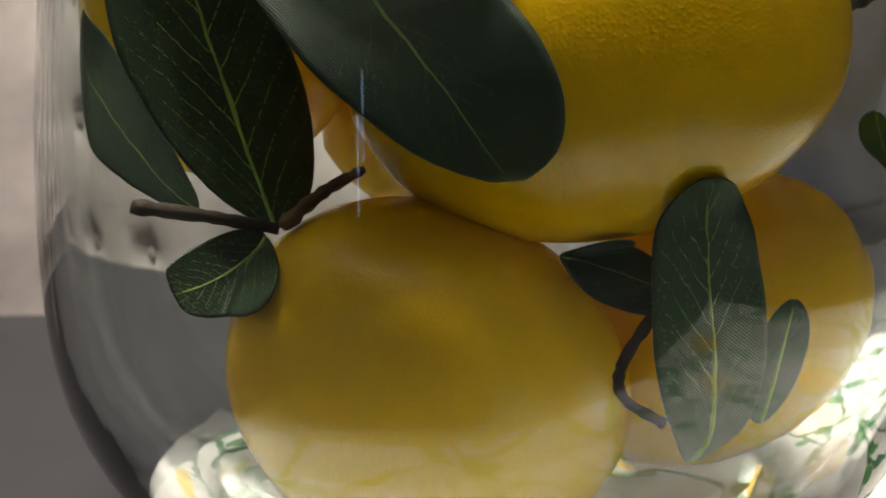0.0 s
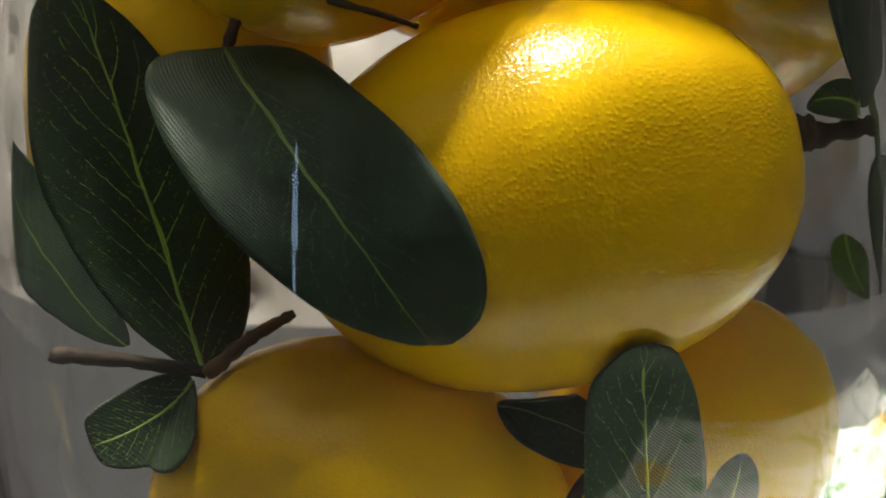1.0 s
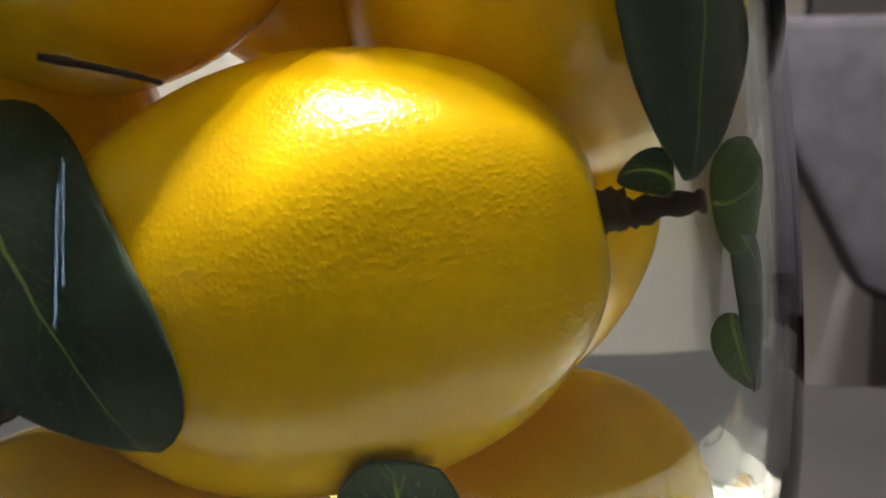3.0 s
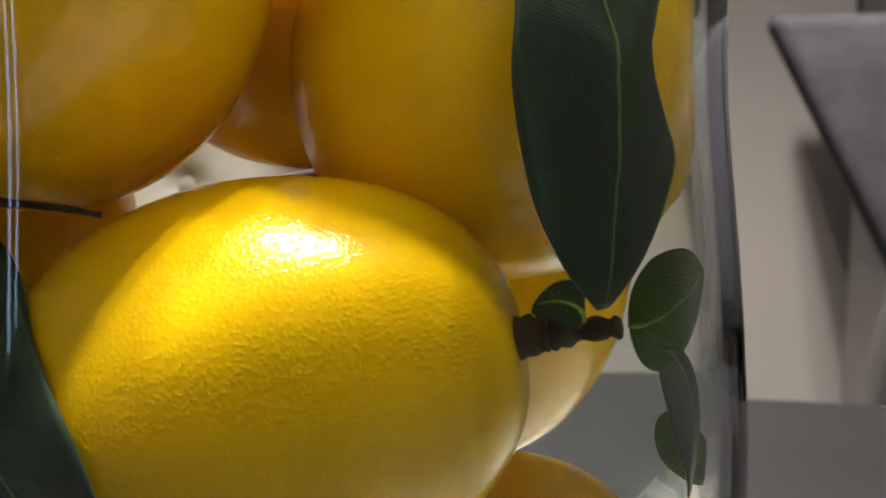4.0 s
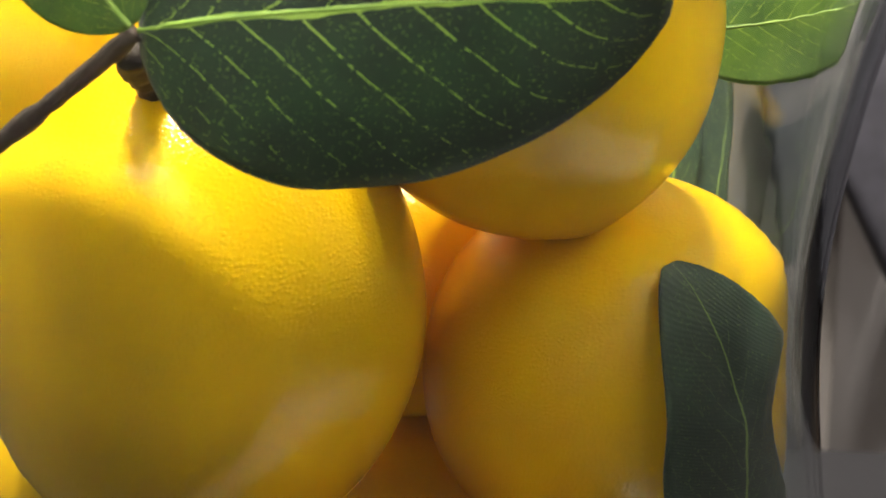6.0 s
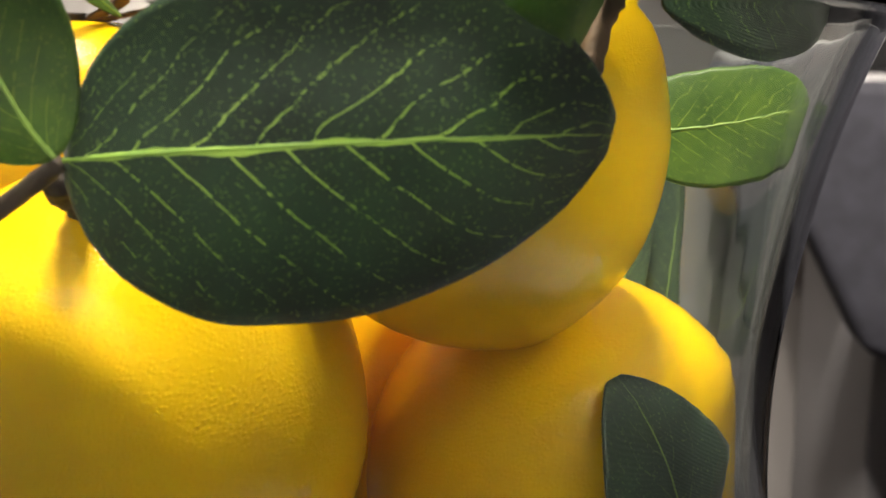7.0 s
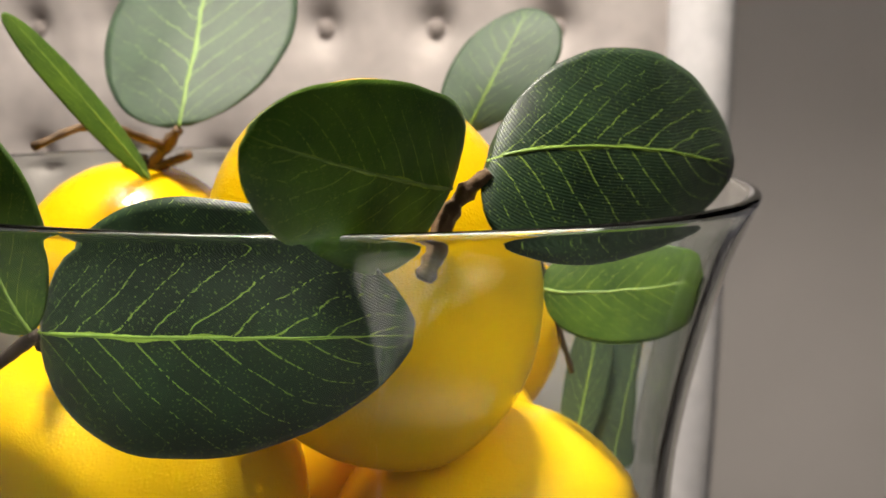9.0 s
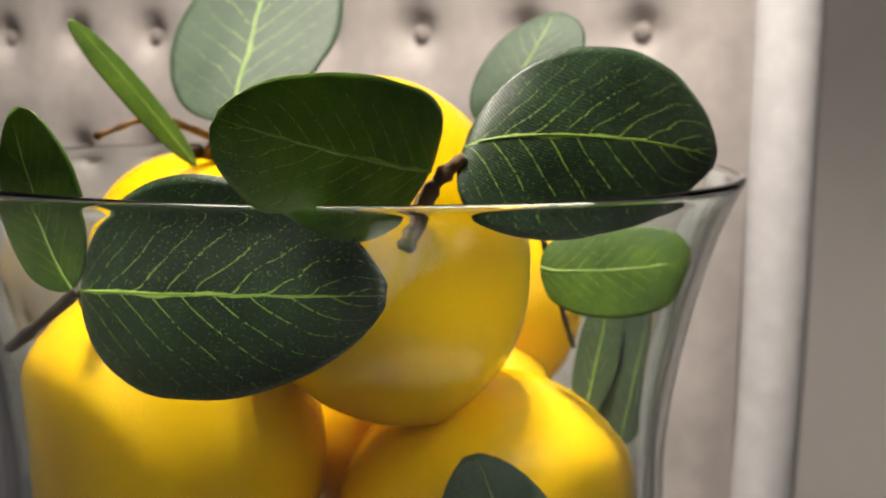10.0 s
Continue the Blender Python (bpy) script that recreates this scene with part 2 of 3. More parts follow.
def tube_bm(points, radii, n=10, knots=0.0, seed=0):
    """A bent twig along smooth points, with uneven girth."""
    rnd = random.Random(seed)
    pts = [Vector(p) for p in points]
    path = []
    for i in range(len(pts) - 1):
        p0, p1, p2, p3 = pts[max(i - 1, 0)], pts[i], pts[i + 1], pts[min(i + 2, len(pts) - 1)]
        for k in range(8):
            t = k / 8
            path.append(0.5 * ((2 * p1) + (p2 - p0) * t + (2 * p0 - 5 * p1 + 4 * p2 - p3) * t * t + (3 * p1 - p0 - 3 * p2 + p3) * t ** 3))
    path.append(pts[-1])
    bm = bmesh.new()
    rings = []
    side = Vector((0.3, 0.2, 0.9))
    for i, p in enumerate(path):
        d = (path[min(i + 1, len(path) - 1)] - path[max(i - 1, 0)]).normalized()
        a = d.cross(side).normalized()
        b = d.cross(a)
        f = i / (len(path) - 1)
        r = radii[0] + (radii[-1] - radii[0]) * f
        r *= 1 + knots * (rnd.random() - 0.4)
        rings.append([bm.verts.new(p + (a * math.cos(2 * math.pi * k / n) + b * math.sin(2 * math.pi * k / n)) * r * (1 + 0.15 * knots * rnd.uniform(-1, 1))) for k in range(n)])
    for a, b in zip(rings, rings[1:]):
        for k in range(n):
            j = (k + 1) % n
            bm.faces.new((a[k], a[j], b[j], b[k]))
    bm.faces.new(rings[0][::-1])
    bm.faces.new(rings[-1])
    return bm


def turn_to(axis):
    return Vector(axis).normalized().to_track_quat("Z", "Y").to_matrix().to_4x4()


def lemon_bm(a, b, seed):
    """Lemon along z: stem shoulder at the top, blunt nipple at the bottom, a little uneven."""
    prof = []
    rows = 44
    for k in range(rows + 1):
        s = math.pi * k / rows
        r = b * math.sin(s) ** 0.93
        z = a * math.cos(s)
        if s > math.pi * 0.84:
            z -= 0.055 * a * ((s / math.pi - 0.84) / 0.16) ** 2
        if s < 0.32:
            z -= 0.035 * a * (1 - s / 0.32) ** 2
        prof.append((0.0 if k in (0, rows) else r, z))
    bm = lathe_bm(prof, 72)
    off = Vector((seed * 3.1, seed * 1.7, seed * 0.9))
    for v in bm.verts:
        d = noise.noise(v.co * 38 + off) * 0.016 + noise.noise(v.co * 110 + off) * 0.002
        v.co *= 1 + d
    return bm


LEMONS, SOLID = {}, []
FRONT = Vector((0.25, -0.96, 0.05)).normalized()


def clear(p, room=0.0012):
    """Moves a point of a leaf forwards until it lies outside every lemon."""
    for _ in range(60):
        for c, d, a, b in SOLID:
            o = p - c
            k = o.dot(d)
            if (k / (a + room)) ** 2 + (o - d * k).length_squared / (b + room) ** 2 < 1:
                p = p + FRONT * 0.0006
                break
        else:
            break
    return p


WALL_IN = [(0.40, 0.64), (0.60, 0.72), (0.85, 0.742), (1.0, 0.742), (1.2, 0.734), (1.5, 0.712), (1.64, 0.713), (1.76, 0.728), (1.88, 0.751), (2.0, 0.779), (2.1, 0.811), (2.2, 0.852)]


def inside(p, give=0.0):
    """Draws a point below the rim in to the inner face of the glass, gently over the last stretch where it gives."""
    z = (p.z - TABLE_Z) / UNIT + FOOT
    if z > 2.2 or z < 0.4:
        return p
    for (z0, r0), (z1, r1) in zip(WALL_IN, WALL_IN[1:]):
        if z <= z1:
            most = (r0 + (r1 - r0) * (z - z0) / (z1 - z0) - 0.006) * UNIT
            r = math.hypot(p.x, p.y)
            most -= 0.4 * give
            if give and r > most - give:
                most -= give * math.exp(-(r - most + give) / give)
            return p if r <= most else Vector((p.x * most / r, p.y * most / r, p.z))
    return p


def lemon(key, centre, axis, label, stem=False, a=0.352, b=0.265):
    place = at(centre)
    bm = lemon_bm(a * UNIT, b * UNIT, len(LEMONS) + 1)
    bmesh.ops.transform(bm, matrix=turn_to(axis), verts=bm.verts)
    for v in bm.verts:  # soft fruit gives way where it presses on the glass
        v.co = inside(v.co + place, 0.03 * UNIT) - place
    ob = link_mesh("lemon", bm, PEEL)
    ob.matrix_basis = pose(*place)
    tagged(ob, label=label, category="artificial lemon", group="lemons in the vase")
    LEMONS[key] = ob
    SOLID.append((place, Vector(axis).normalized(), a * UNIT, b * UNIT))
    if not stem:
        return ob
    d = Vector(axis).normalized()
    up = [place + d * (a * UNIT * k) for k in (0.93, 1.0, 1.07)]
    part("stem", tube_bm(up, [0.0034, 0.0026], 10, 0.3, len(LEMONS)), TWIG_DARK, ob)
    return ob


def leaf_bm(base, tip, mid, side, peak, blunt=0.6, root=0.6, cup=0.10, wave=0.012, seed=0, free=False):
    """A blade along a bent midrib from base to tip, through mid, with its half width as a vector."""
    base, tip, mid, side = at(base), at(tip), at(mid), Vector(side) * UNIT
    t0 = peak
    chord = base.lerp(tip, t0)
    lean = (mid - chord) * 0.65
    bent = chord.lerp(mid, 0.35)
    ctrl = (bent - base * (1 - t0) ** 2 - tip * t0 ** 2) / (2 * t0 * (1 - t0))
    nrm = (tip - base).cross(side).normalized()
    half = side.length
    nu, nv = 30, 16
    bm = bmesh.new()
    uvl = bm.loops.layers.uv.new("UVMap")
    grid = []
    rnd = random.Random(seed)
    off = Vector((rnd.random() * 9, rnd.random() * 9, rnd.random() * 9))
    for i in range(nu + 1):
        u = i / nu
        c = base * (1 - u) ** 2 + ctrl * (2 * u * (1 - u)) + tip * u * u
        if u < t0:
            w = max(0.0, 1 - (1 - u / t0) ** 2.1) ** root
        else:
            w = max(0.0, 1 - ((u - t0) / (1 - t0)) ** 2.1) ** blunt
        c = c + lean * w
        w = max(w, 0.012)
        row = []
        for j in range(nv + 1):
            v = j / nv
            x = 2 * v - 1
            lift = cup * half * (abs(x) ** 1.6) * w
            p = c + side * (x * w) + nrm * lift
            rip = noise.noise(p * 55 + off) * 0.9 + noise.noise(p * 140 + off) * 0.35
            p += nrm * rip * wave * half * 4 * w * min(1, u * 5)
            p += side.normalized() * noise.noise(p * 120 + off) * half * 0.03 * abs(x)
            row.append((bm.verts.new(inside(p if free else clear(p))), u, v))
        grid.append(row)
    for i in range(nu):
        for j in range(nv):
            q = (grid[i][j], grid[i + 1][j], grid[i + 1][j + 1], grid[i][j + 1])
            f = bm.faces.new([k[0] for k in q])
            for lp, k in zip(f.loops, q):
                lp[uvl].uv = (k[1], k[2])
    for _ in range(3):
        bmesh.ops.smooth_vert(bm, verts=bm.verts, factor=0.4, use_axis_x=True, use_axis_y=True, use_axis_z=True)
        for vert in bm.verts:
            vert.co = inside(vert.co if free else clear(vert.co))
    rib = [row[nv // 2][0].co.copy() for row in grid[: nu - 2]]
    return bm, rib


def leaf(key, owner, material, label="", **shape):
    base, tip, mid, side, peak = LEAVES[key]
    bm, rib = leaf_bm(base, tip, mid, side, peak, seed=sum(map(ord, key)), **shape)
    ob = part("leaf", bm, material, owner, label)
    sol = ob.modifiers.new("cloth", "SOLIDIFY")
    sol.thickness, sol.offset = 0.00035, 0.0
    thick = 0.00022 if material is LEAF_DEEP else 0.00042
    part("midrib", tube_bm(rib[::3], [thick, thick * 0.5], 6, 0.3), RIB_DIM if material is LEAF_DEEP else RIB, ob)
    return ob


# ---- the room ----
def structure(name, bm, material, label="", smooth=False):
    ob = link_mesh(name, bm, material, smooth)
    tagged(ob, kind="structure", label=label)
    return ob


structure("floor", box_bm((-4.6, -5.8, -0.1), (4.6, 1.5, 0.0)), FLOOR, "brown wooden floor under the table")
structure("wall_north", box_bm((-4.7, 1.35, 0.0), (4.7, 1.5, 2.5)), WALL, "plain greige painted wall behind the chairs")
structure("wall_east", box_bm((4.5, -5.6, 0.0), (4.7, 1.35, 2.5)), WALL_DIM, "unseen side wall, its grey darkened to dim the reflections in the glass")
structure("wall_west", box_bm((-4.7, -5.6, 0.0), (-4.5, 1.35, 2.5)), WALL_DIM, "unseen side wall, its grey darkened to dim the reflections in the glass")
structure("ceiling", box_bm((-4.7, -5.8, 2.5), (4.7, 1.5, 2.6)), CEIL, "white painted ceiling")
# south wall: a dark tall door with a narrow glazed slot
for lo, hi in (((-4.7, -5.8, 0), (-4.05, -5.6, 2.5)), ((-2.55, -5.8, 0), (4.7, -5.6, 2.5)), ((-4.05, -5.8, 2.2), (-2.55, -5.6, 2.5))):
    structure("wall_south", box_bm(lo, hi), WALL_DIM, "unseen wall beside a dark door, its grey darkened to dim the reflections")
door = structure("door_1", box_bm((-4.05, -5.72, 0), (-3.36, -5.66, 2.2)), SLATE, "dark navy double door with a narrow glazed slot")
for lo, hi in (((-3.24, -5.72, 0), (-2.55, -5.66, 2.2)), ((-3.36, -5.72, 0), (-3.24, -5.66, 0.58)), ((-3.36, -5.72, 1.68), (-3.24, -5.66, 2.2))):
    part("panel", box_bm(lo, hi), SLATE, door)
structure("backdrop", box_bm((-4.2, -6.0, 0.4), (-2.4, -5.95, 1.8)), DAY, "pale blue evening daylight outside the door")


def table():
    ob = link_mesh("dining_table", box_bm((-0.75, -0.62, TOP_Z - 0.035), (1.0, 0.36, TOP_Z), 0.004), TABLE)
    tagged(ob, label="dark charcoal dining table with a matt top", category="table")
    for x in (-0.68, 0.93):
        for y in (-0.55, 0.26):
            part("leg", box_bm((x - 0.03, y - 0.03, 0), (x + 0.03, y + 0.03, TOP_Z - 0.035), 0.004), TABLE, ob)


table()


def runner():
    bm = bmesh.new()
    n, m = 60, 40
    vs = []
    for i in range(n + 1):
        for j in range(m + 1):
            x, y = -0.085 + 0.36 * j / m, -0.13 + 0.31 * i / n
            z = TOP_Z + 0.0022 + 0.0009 * noise.noise(Vector((x * 14, y * 14, 0)))
            vs.append(bm.verts.new((x, y, z)))
    for i in range(n):
        for j in range(m):
            k = i * (m + 1) + j
            bm.faces.new((vs[k], vs[k + 1], vs[k + m + 2], vs[k + m + 1]))
    bmesh.ops.rotate(bm, cent=(0, 0, 0), matrix=Matrix.Rotation(radians(-22), 3, "Z"), verts=bm.verts)
    ob = link_mesh("table_runner", bm, CLOTH)
    sol = ob.modifiers.new("cloth", "SOLIDIFY")
    sol.thickness, sol.offset = 0.0012, -1
    tagged(ob, label="white cloth runner printed with green sprigs and yellow fruit", category="table runner")


runner()


def tufted_chair():
    """Upholstered dining chair: back with rows of buttons in soft dimples."""
    x0, x1, y0, z0, z1 = -1.20, -0.008, 0.55, 0.46, 1.20
    ob = empty("upholstered_bench", ((x0 + x1) / 2, y0 + 0.1, 0))
    tagged(ob, label="blush-grey linen bench with a button-tufted back", category="bench")
    buttons = [(x1 - 0.080 - 0.092 * k, 1.048 - 0.11 * r) for r in range(5) for k in range(11)]
    bm = bmesh.new()
    nx, nz = 220, 110
    grid = []
    for i in range(nz + 1):
        row = []
        for j in range(nx + 1):
            x, z = x0 + (x1 - x0) * j / nx, z0 + (z1 - z0) * i / nz
            d = min((x - bx) ** 2 + (z - bz) ** 2 for bx, bz in buttons) ** 0.5
            dip = 0.012 * math.exp(-((d / 0.016) ** 2)) + 0.006 * math.exp(-((d / 0.045) ** 2))
            edge = min(x - x0, x1 - x, z1 - z)
            rnd = 0.02 * max(0, 1 - edge / 0.03) ** 2
            row.append(bm.verts.new((x, y0 + dip + rnd, z)))
        grid.append(row)
    for i in range(nz):
        for j in range(nx):
            bm.faces.new((grid[i][j], grid[i][j + 1], grid[i + 1][j + 1], grid[i + 1][j]))
    part("backrest", bm, LINEN, ob, "blush-grey linen panel with buttoned dimples")
    part("back_frame", box_bm((x0 + 0.004, y0 + 0.03, z0), (x1 - 0.004, y0 + 0.09, z1 - 0.006), 0.012), LINEN, ob)
    bm = tube_bm([(x1 + 0.012, y0 + 0.03, z0), (x1 + 0.022, y0 + 0.034, 0.75), (x1 + 0.022, y0 + 0.03, 0.98), (x1 + 0.020, y0 + 0.035, z1)], [0.024, 0.024], 20)
    part("side_roll", bm, PIPING, ob, "pale padded edge roll")
    for bx, bz in buttons:
        b = bmesh.new()
        bmesh.ops.create_uvsphere(b, u_segments=14, v_segments=8, radius=0.0075)
        bmesh.ops.scale(b, vec=(1, 0.5, 1), verts=b.verts)
        bmesh.ops.translate(b, vec=(bx, y0 + 0.014, bz), verts=b.verts)
        part("button", b, BUTTON, ob)
    part("seat", box_bm((x0, y0 - 0.40, 0.38), (x1, y0 + 0.05, 0.48), 0.02), LINEN, ob)
    for x in (x0 + 0.04, x1 - 0.04):
        for y in (y0 - 0.36, y0 + 0.04):
            part("leg", box_bm((x - 0.02, y - 0.02, 0), (x + 0.02, y + 0.02, 0.38), 0.003), TWIG_DARK, ob)


tufted_chair()


def slab_bm(outline, y0, y1, bevel):
    bm = bmesh.new()
    f = bm.faces.new([bm.verts.new((x, y0, z)) for x, z in outline])
    ext = bmesh.ops.extrude_face_region(bm, geom=[f])
    bmesh.ops.translate(bm, vec=(0, y1 - y0, 0), verts=[v for v in ext["geom"] if isinstance(v, bmesh.types.BMVert)])
    bmesh.ops.bevel(bm, geom=bm.edges[:], offset=bevel, segments=3, affect="EDGES", profile=0.5)
    return bm


# made-up chair: its dark tapering back stands in for a slanting cast shadow
def slate_shadow_shape():
    ob = empty("shadow_stand_in", (0.55, 0.72, 0))
    tagged(ob, label="dark slate chair shape standing in for a slanting shadow on the sideboard", category="chair")
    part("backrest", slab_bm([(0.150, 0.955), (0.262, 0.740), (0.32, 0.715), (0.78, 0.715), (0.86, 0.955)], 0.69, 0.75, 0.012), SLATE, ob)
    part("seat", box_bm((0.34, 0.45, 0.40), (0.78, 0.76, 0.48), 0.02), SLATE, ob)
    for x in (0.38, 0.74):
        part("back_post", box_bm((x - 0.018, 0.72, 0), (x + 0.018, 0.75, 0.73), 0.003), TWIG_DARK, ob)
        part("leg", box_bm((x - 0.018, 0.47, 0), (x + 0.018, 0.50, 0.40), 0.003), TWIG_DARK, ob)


slate_shadow_shape()


def sideboard():
    ob = empty("sideboard", (0.7, 0.95, 0))
    tagged(ob, label="pale grey sideboard with a projecting top", category="sideboard")
    part("body", box_bm((0.30, 0.82, 0.0), (1.6, 1.2, 0.930), 0.004), CABINET, ob)
    part("top", box_bm((0.217, 0.78, 0.930), (1.62, 1.22, 0.955), 0.006), PIPING, ob)
    tv = empty("television", (0.8, 1.0, 0.955))
    tagged(tv, label="black flat television standing on the sideboard", category="television")
    part("screen", box_bm((0.262, 0.98, 0.957), (1.4, 1.0, 1.63), 0.004), SCREEN, tv)
    part("stand", box_bm((0.6, 0.95, 0.955), (1.0, 1.05, 0.962), 0.002), SCREEN, tv)


sideboard()


def chandelier():
    ob = empty("ceiling_lamp", (-0.05, -0.02, 2.5))
    tagged(ob, label="ceiling lamp with small warm bulbs over the table", category="lamp")
    part("rod", tube_bm([(-0.05, -0.02, 2.5), (-0.05, -0.02, 2.4), (-0.05, -0.02, 2.27)], [0.006, 0.006]), SCREEN, ob)
    for x, y, z in BULBS:
        arm = part("arm", tube_bm([(-0.05, -0.02, 2.27), (x * 0.6 - 0.02, y * 0.6, z + 0.22), (x, y, z + 0.06)], [0.004, 0.004]), SCREEN, ob)
        for k in range(3):
            turn = 2.1 * k + 9.0 * x
            bulb = bmesh.new()
            bmesh.ops.create_uvsphere(bulb, u_segments=14, v_segments=10, radius=0.009)
            bmesh.ops.scale(bulb, vec=(1, 1, 1.35), verts=bulb.verts)
            bmesh.ops.translate(bulb, vec=(x + 0.034 * math.cos(turn), y + 0.034 * math.sin(turn), z + 0.045), verts=bulb.verts)
            part("bulb", bulb, BULB, arm, "small glowing warm bulb")


chandelier()

# ---- the vase ----


def vase():
    outer = [(0.36, 0.13), (0.44, 0.145), (0.52, 0.19), (0.61, 0.27), (0.695, 0.38), (0.755, 0.49), (0.784, 0.60), (0.795, 0.72), (0.796, 0.85), (0.790, 1.0), (0.772, 1.2), (0.752, 1.36), (0.741, 1.5), (0.742, 1.64), (0.757, 1.76), (0.780, 1.88), (0.808, 2.0), (0.840, 2.1), (0.866, 2.16), (0.880, 2.19)]
    rim = [(0.884, 2.200), (0.882, 2.208), (0.874, 2.212), (0.864, 2.211), (0.856, 2.205)]
    inner = []
    for r, z in outer[::-1][:-3]:
        th = 0.026 + 0.030 * max(0.0, (1.15 - z) / 0.75) ** 1.3
        inner.append((r - th, z + (0.02 if z < 0.5 else 0)))
    inner += [(0.48, 0.315), (0.33, 0.275), (0.15, 0.258), (0.0, 0.255)]
    prof = [(0.0, 0.150), (0.2, 0.148), (0.33, 0.132)] + outer + rim + inner
    bm = lathe_bm([(r * UNIT, (z - FOOT) * UNIT) for r, z in prof], 128)
    ob = link_mesh("glass_vase", bm, GLASS)
    ob.matrix_basis = pose(0, 0, TABLE_Z)
    sub = ob.modifiers.new("smooth", "SUBSURF")
    sub.levels = sub.render_levels = 1
    ob.visible_shadow = False
    tagged(ob, label="clear blown glass vase with a flared rim, full of lemons", category="vase")


vase()

# ---- lemons and their leaves ----
LEAVES = {
    "a": ((-0.277, -0.458, 1.28), (0.007, -0.622, 0.901), (-0.142, -0.643, 1.12), (0.138, 0.031, 0.010), 0.52),
    "b1": ((-0.313, -0.503, 0.836), (-0.469, -0.493, 1.373), (-0.405, -0.45, 1.1), (0.122, 0.07, -0.026), 0.5),
    "b3": ((-0.433, -0.452, 0.862), (-0.594, -0.458, 1.162), (-0.566, -0.451, 1.038), (0.049, 0.02, 0.017), 0.64),
    "b4": ((-0.326, -0.507, 0.832), (-0.452, -0.603, 0.77), (-0.384, -0.548, 0.779), (0.029, -0.005, -0.047), 0.51),
    "f1": ((0.24, -0.688, 0.543), (0.245, -0.597, 0.91), (0.273, -0.602, 0.729), (0.082, 0.018, 0.003), 0.53),
    "f2": ((0.348, -0.552, 0.557), (0.421, -0.474, 0.719), (0.395, -0.503, 0.649), (0.04, 0.01, -0.003), 0.59),
    "u": ((0.083, -0.49, 0.788), (0.262, -0.516, 0.721), (0.165, -0.481, 0.763), (-0.007, -0.027, -0.047), 0.44),
    "c": ((0.575, -0.440, 1.186), (0.480, -0.335, 1.718), (0.592, -0.398, 1.481), (0.092, 0.150, 0.017), 0.55),
    "s0": ((0.569, -0.481, 1.18), (0.497, -0.465, 1.193), (0.538, -0.467, 1.204), (-0.007, -0.004, -0.027), 0.48),
    "s1": ((0.606, -0.400, 1.165), (0.700, -0.180, 1.200), (0.655, -0.300, 1.165), (0.010, -0.010, -0.074), 0.48),
    "s2": ((0.643, -0.336, 1.121), (0.696, -0.273, 0.896), (0.689, -0.259, 1.029), (0.034, 0.015, 0.006), 0.52),
    "s3": ((0.676, -0.126, 0.979), (0.718, -0.144, 0.868), (0.691, -0.129, 0.916), (0.043, 0.011, -0.004), 0.54),
    "d": ((-0.082, -0.724, 2.034), (0.486, -0.643, 2.063), (0.163, -0.757, 2.056), (-0.010, 0.0, -0.196), 0.43),
    "e": ((0.470, -0.479, 2.248), (0.418, -1.000, 2.348), (0.470, -0.640, 2.268), (0.034, 0.055, 0.122), 0.29),
    "f": ((0.506, -0.440, 2.282), (0.827, 0.079, 2.249), (0.665, -0.285, 2.305), (-0.010, -0.120, -0.172), 0.45),
    "g": ((-0.244, -0.210, 2.200), (-0.421, -0.394, 2.515), (-0.330, -0.300, 2.360), (0.002, 0.050, 0.006), 0.44),
    "h": ((-0.330, 0.019, 2.291), (-0.520, 0.520, 2.800), (-0.410, 0.240, 2.546), (0.211, 0.090, 0.028), 0.50),
    "i": ((0.190, 0.400, 2.280), (0.272, 0.620, 2.580), (0.250, 0.480, 2.450), (0.130, 0.020, 0.004), 0.55),
    "j": ((-0.074, -0.745, 2.037), (-0.212, -0.745, 2.342), (-0.155, -0.748, 2.170), (0.085, 0.0, 0.052), 0.47),
    "k": ((0.496, -0.038, 2.024), (0.800, 0.010, 2.062), (0.650, -0.030, 2.030), (0.020, -0.040, -0.092), 0.53),
    "m": ((0.590, 0.285, 1.560), (0.640, 0.440, 1.950), (0.605, 0.350, 1.730), (0.100, 0.030, 0.006), 0.52),
    "m3": ((0.500, 0.250, 1.600), (0.530, 0.360, 1.930), (0.520, 0.310, 1.770), (0.052, 0.020, -0.004), 0.53),
}
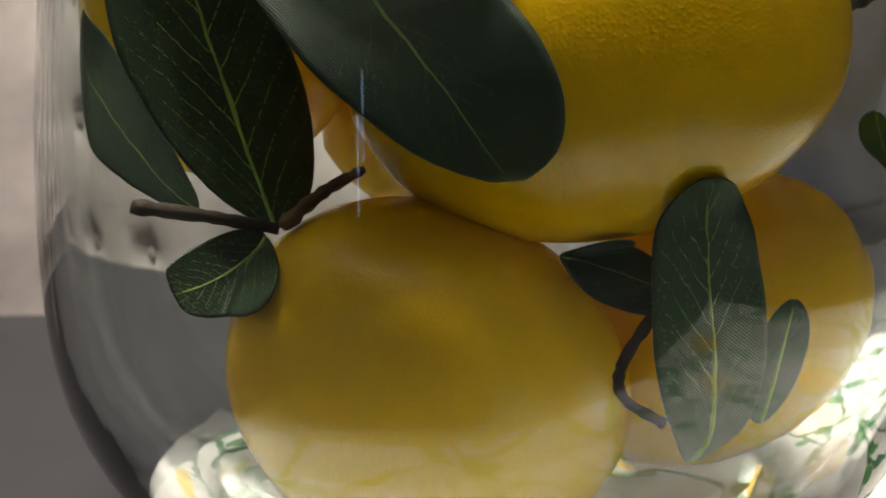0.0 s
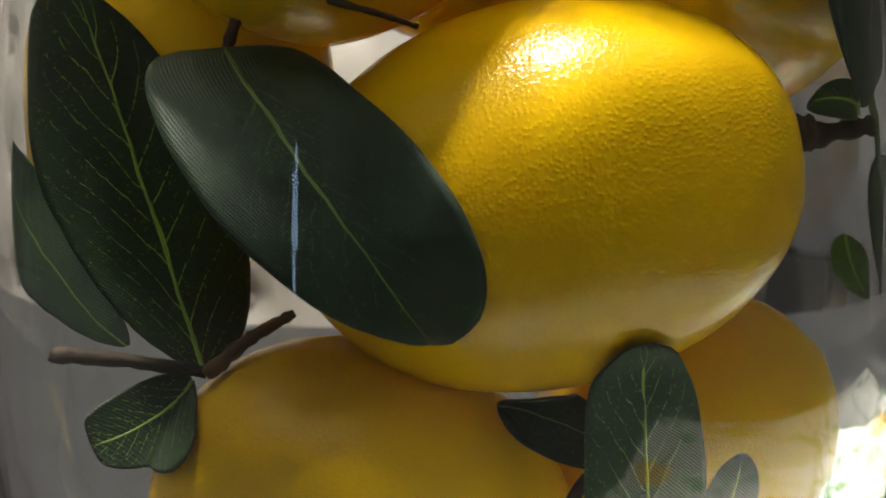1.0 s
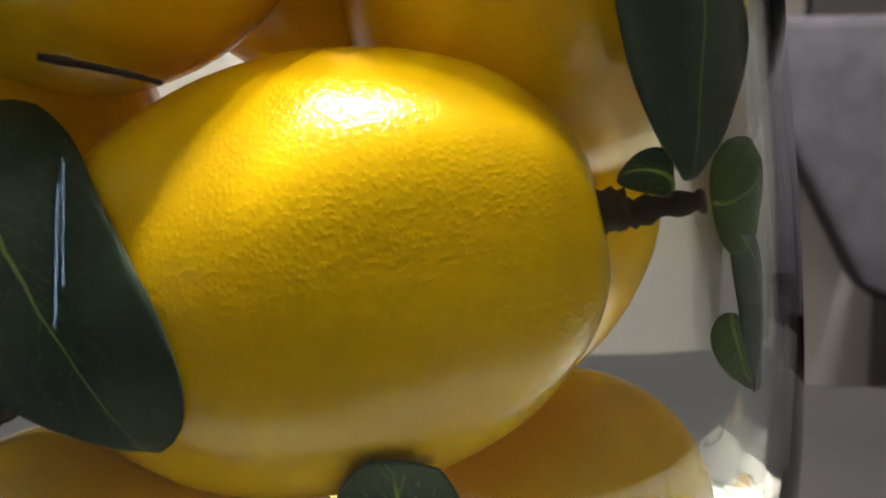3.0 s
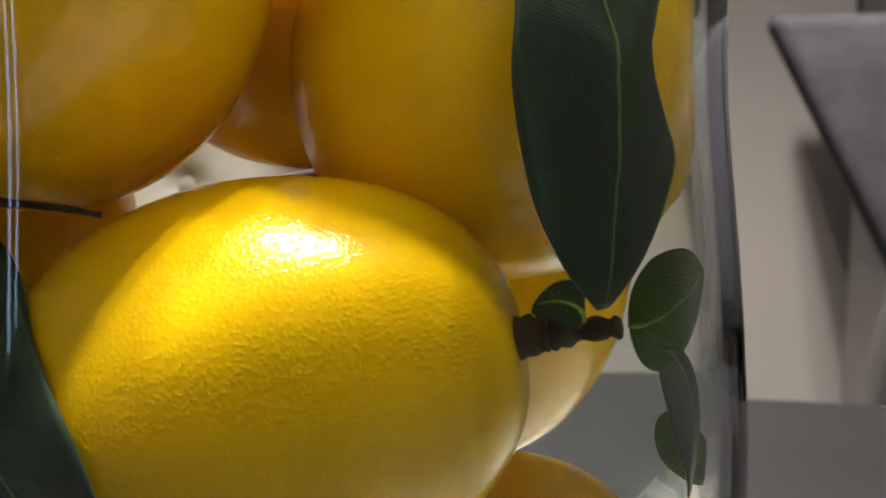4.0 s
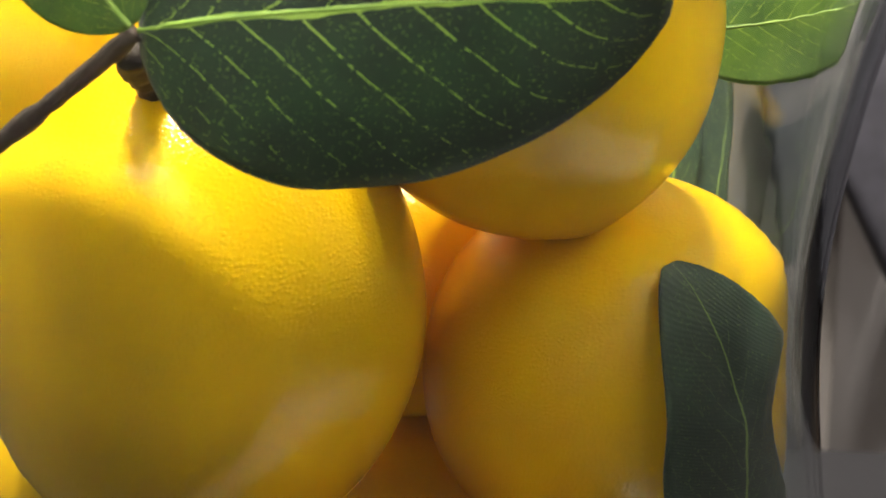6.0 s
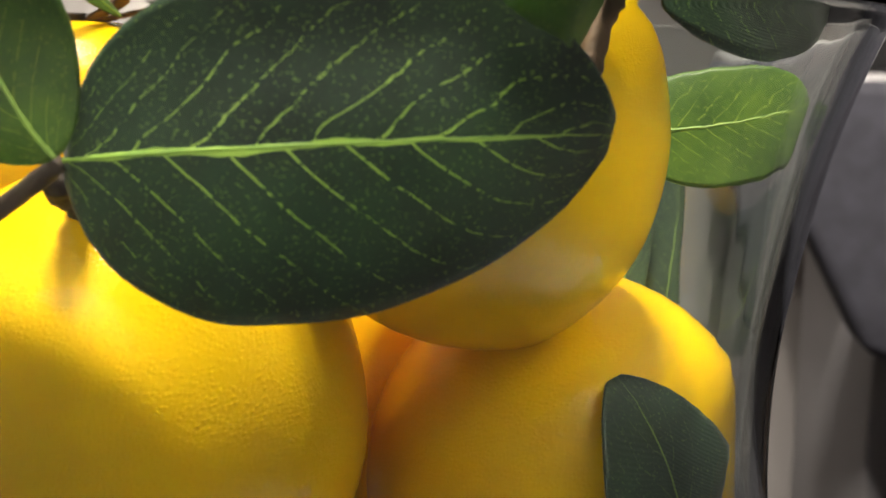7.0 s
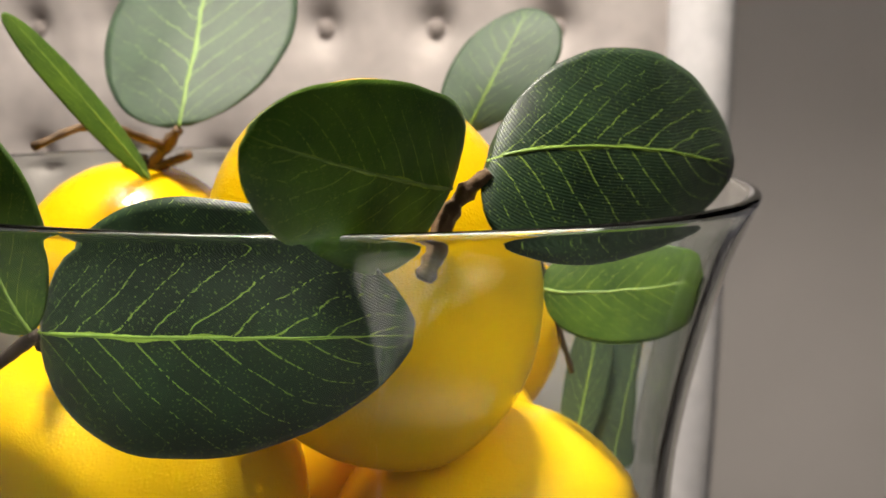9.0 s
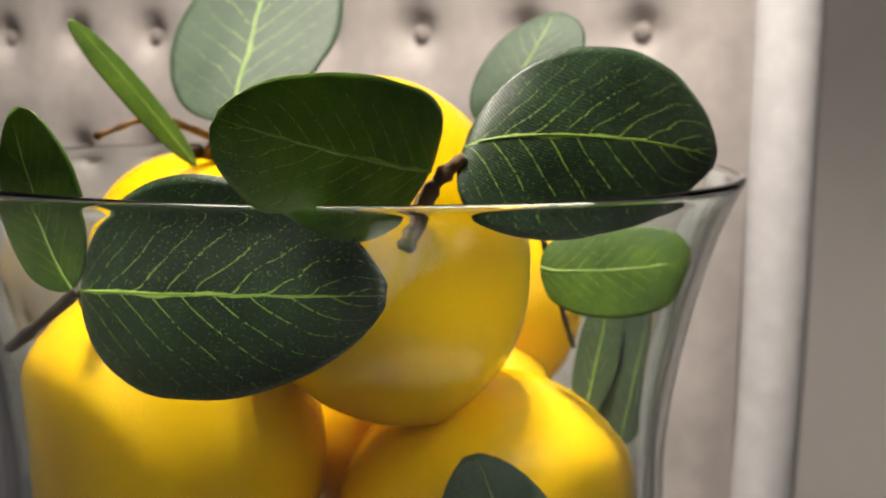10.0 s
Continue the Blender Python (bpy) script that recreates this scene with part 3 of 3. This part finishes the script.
TWIGS = {
    "tw1": [(-0.488, -0.571, 0.884), (-0.403, -0.533, 0.863), (-0.31, -0.501, 0.838)],
    "tw1b": [(-0.297, -0.552, 0.848), (-0.243, -0.521, 0.891), (-0.188, -0.498, 0.92)],
    "twtop": [(-0.244, -0.455, 1.365), (-0.267, -0.456, 1.313), (-0.278, -0.458, 1.279)],
    "twr": [(0.499, -0.397, 1.142), (0.543, -0.407, 1.156), (0.596, -0.422, 1.167)],
    "twd": [(-0.272, -0.700, 1.905), (-0.170, -0.720, 1.970), (-0.078, -0.735, 2.033)],
    "st3": [(-0.120, -0.570, 1.960), (-0.124, -0.620, 1.985), (-0.112, -0.680, 2.008)],
    "st6": [(-0.475, 0.040, 2.135), (-0.400, 0.030, 2.220), (-0.330, 0.019, 2.291)],
    "tw6": [(-0.413, -0.337, 2.270), (-0.405, -0.163, 2.304), (-0.370, 0.010, 2.255)],
    "tw6b": [(-0.405, 0.030, 2.200), (-0.350, 0.030, 2.222), (-0.308, 0.026, 2.238)],
    "twef": [(0.445, -0.530, 2.120), (0.470, -0.480, 2.215), (0.522, -0.458, 2.272)],
    "twbk": [(0.456, 0.080, 2.065), (0.490, 0.090, 1.950), (0.528, 0.100, 1.828)],
    "wire": [(0.21, -0.61, 0.578), (0.159, -0.597, 0.609), (0.156, -0.583, 0.649), (0.202, -0.568, 0.716)],
    "edge": [(-0.116, -0.608, 1.329), (-0.058, -0.553, 1.316), (-0.015, -0.518, 1.303)],
}


def twig(key, owner, r0, r1, material=None, knots=0.35):
    pts = [at(p) for p in TWIGS[key]]
    return part("twig", tube_bm(pts, [r0, r1], 10, knots, sum(map(ord, key))), material or TWIG, owner)


lemon("l1", (0.150, -0.442, 1.075), (0.973, -0.009, 0.232), "plump yellow artificial lemon lying on its side against the glass", True, a=0.348, b=0.268)
lemon("l0", (-0.091, -0.409, 0.587), (-0.55, -0.66, 0.512), "yellow artificial lemon at the bottom of the vase")
lemon("l2", (0.399, -0.064, 0.580), (0.435, -0.562, 0.703), "yellow artificial lemon low in the vase beside folded leaves", a=0.335, b=0.255)
lemon("l3", (-0.156, -0.415, 1.652), (0.042, -0.30, 0.95), "yellow artificial lemon standing stem up below a broad leaf", a=0.358, b=0.316)
lemon("l4", (0.418, -0.092, 1.484), (-0.434, -0.889, -0.147), "yellow artificial lemon partly covered by a long dark leaf", a=0.322, b=0.316)
lemon("l5", (0.262, -0.285, 2.074), (-0.33, -0.05, 0.94), "yellow artificial lemon rising above the rim", a=0.338, b=0.283)
lemon("l6", (-0.472, 0.052, 1.930), (0.10, -0.10, 0.98), "yellow artificial lemon with an upright brown stem", True, a=0.285, b=0.266)
lemon("l7", (0.166, 0.403, 1.832), (0.2, 0.9, 0.3), "yellow artificial lemon at the back of the vase", a=0.270, b=0.262)
lemon("l8", (-0.440, -0.150, 1.200), (0.3, -0.5, 0.8), "yellow artificial lemon behind dark leaves", a=0.335, b=0.255)
lemon("l9", (0.10, 0.16, 1.58), (0.8, 0.5, 0.2), "yellow artificial lemon in the middle of the vase")
lemon("l10", (0.03, 0.16, 1.04), (0.9, 0.1, 0.3), "yellow artificial lemon in the shaded middle of the vase")
lemon("l11", (0.34, 0.30, 1.10), (0.2, 0.4, 0.9), "yellow artificial lemon against the back of the glass")

leaf("a", LEMONS["l8"], LEAF_DEEP, "broad dark leaf pressed to the glass", blunt=0.44, root=0.29, cup=-0.04)
leaf("b1", LEMONS["l0"], LEAF_FRONT, "broad green leaf with a bent edge")
leaf("b3", LEMONS["l0"], LEAF_DEEP, "bluish green leaf in shade")
leaf("b4", LEMONS["l0"], LEAF_FRONT, "small green leaf")
leaf("f1", LEMONS["l2"], LEAF_BACK, "creased pale underside of a leaf", wave=0.055, blunt=0.32, root=0.6)
leaf("f2", LEMONS["l2"], LEAF_BACK, "small curled leaf", wave=0.03)
leaf("u", LEMONS["l2"], LEAF_DEEP)
leaf("c", LEMONS["l1"], LEAF_DEEP, "long dark leaf with a thin pale midrib", cup=0.05, root=0.85)
leaf("s0", LEMONS["l1"], LEAF_FRONT)
leaf("s1", LEMONS["l1"], LEAF_LIGHT, "small green leaf at the twig's end")
leaf("s2", LEMONS["l1"], LEAF_DEEP)
leaf("s3", LEMONS["l1"], LEAF_LIGHT)
leaf("d", LEMONS["l3"], LEAF_FRONT, "broad veined leaf pressed to the glass", blunt=0.6)
leaf("j", LEMONS["l3"], LEAF_LIGHT, "green leaf with pale veins")
leaf("e", LEMONS["l5"], LEAF_LIGHT, "bright green leaf standing over the rim", blunt=0.55, root=0.30)
leaf("f", LEMONS["l5"], LEAF_FRONT, "broad shiny leaf resting on the rim", blunt=0.6)
leaf("i", LEMONS["l7"], LEAF_BACK, "greyish leaf in back light")
leaf("g", LEMONS["l6"], LEAF_LIGHT, "narrow twisted leaf")
leaf("h", LEMONS["l6"], LEAF_BACK, "greyish green upright leaf")
leaf("k", LEMONS["l7"], LEAF_LIGHT, "pale green leaf inside the glass", root=0.4, blunt=0.4)
leaf("m", LEMONS["l7"], LEAF_DEEP, free=True)
leaf("m3", LEMONS["l7"], LEAF_BACK, free=True)

twig("tw1", LEMONS["l0"], 0.0012, 0.0009, TWIG_DARK, knots=0.5)
twig("tw1b", LEMONS["l0"], 0.0011, 0.0008, knots=0.5)
twig("twtop", LEMONS["l8"], 0.0010, 0.0010)
twig("twr", LEMONS["l1"], 0.0021, 0.0014, TWIG_DARK, knots=0.5)
twig("twd", LEMONS["l3"], 0.0013, 0.0011, TWIG_DARK)
twig("st3", LEMONS["l3"], 0.0026, 0.0022, TWIG_DARK)
twig("st6", LEMONS["l6"], 0.0019, 0.0013, knots=0.5)
twig("tw6", LEMONS["l6"], 0.0009, 0.0012)
twig("tw6b", LEMONS["l6"], 0.0013, 0.0010)
twig("twef", LEMONS["l5"], 0.0017, 0.0013, knots=0.6)
twig("twbk", LEMONS["l7"], 0.0009, 0.0007, TWIG_DARK)
twig("wire", LEMONS["l2"], 0.0009, 0.0009, TWIG_DARK)
twig("edge", LEMONS["l8"], 0.0006, 0.0004, TWIG_DARK)
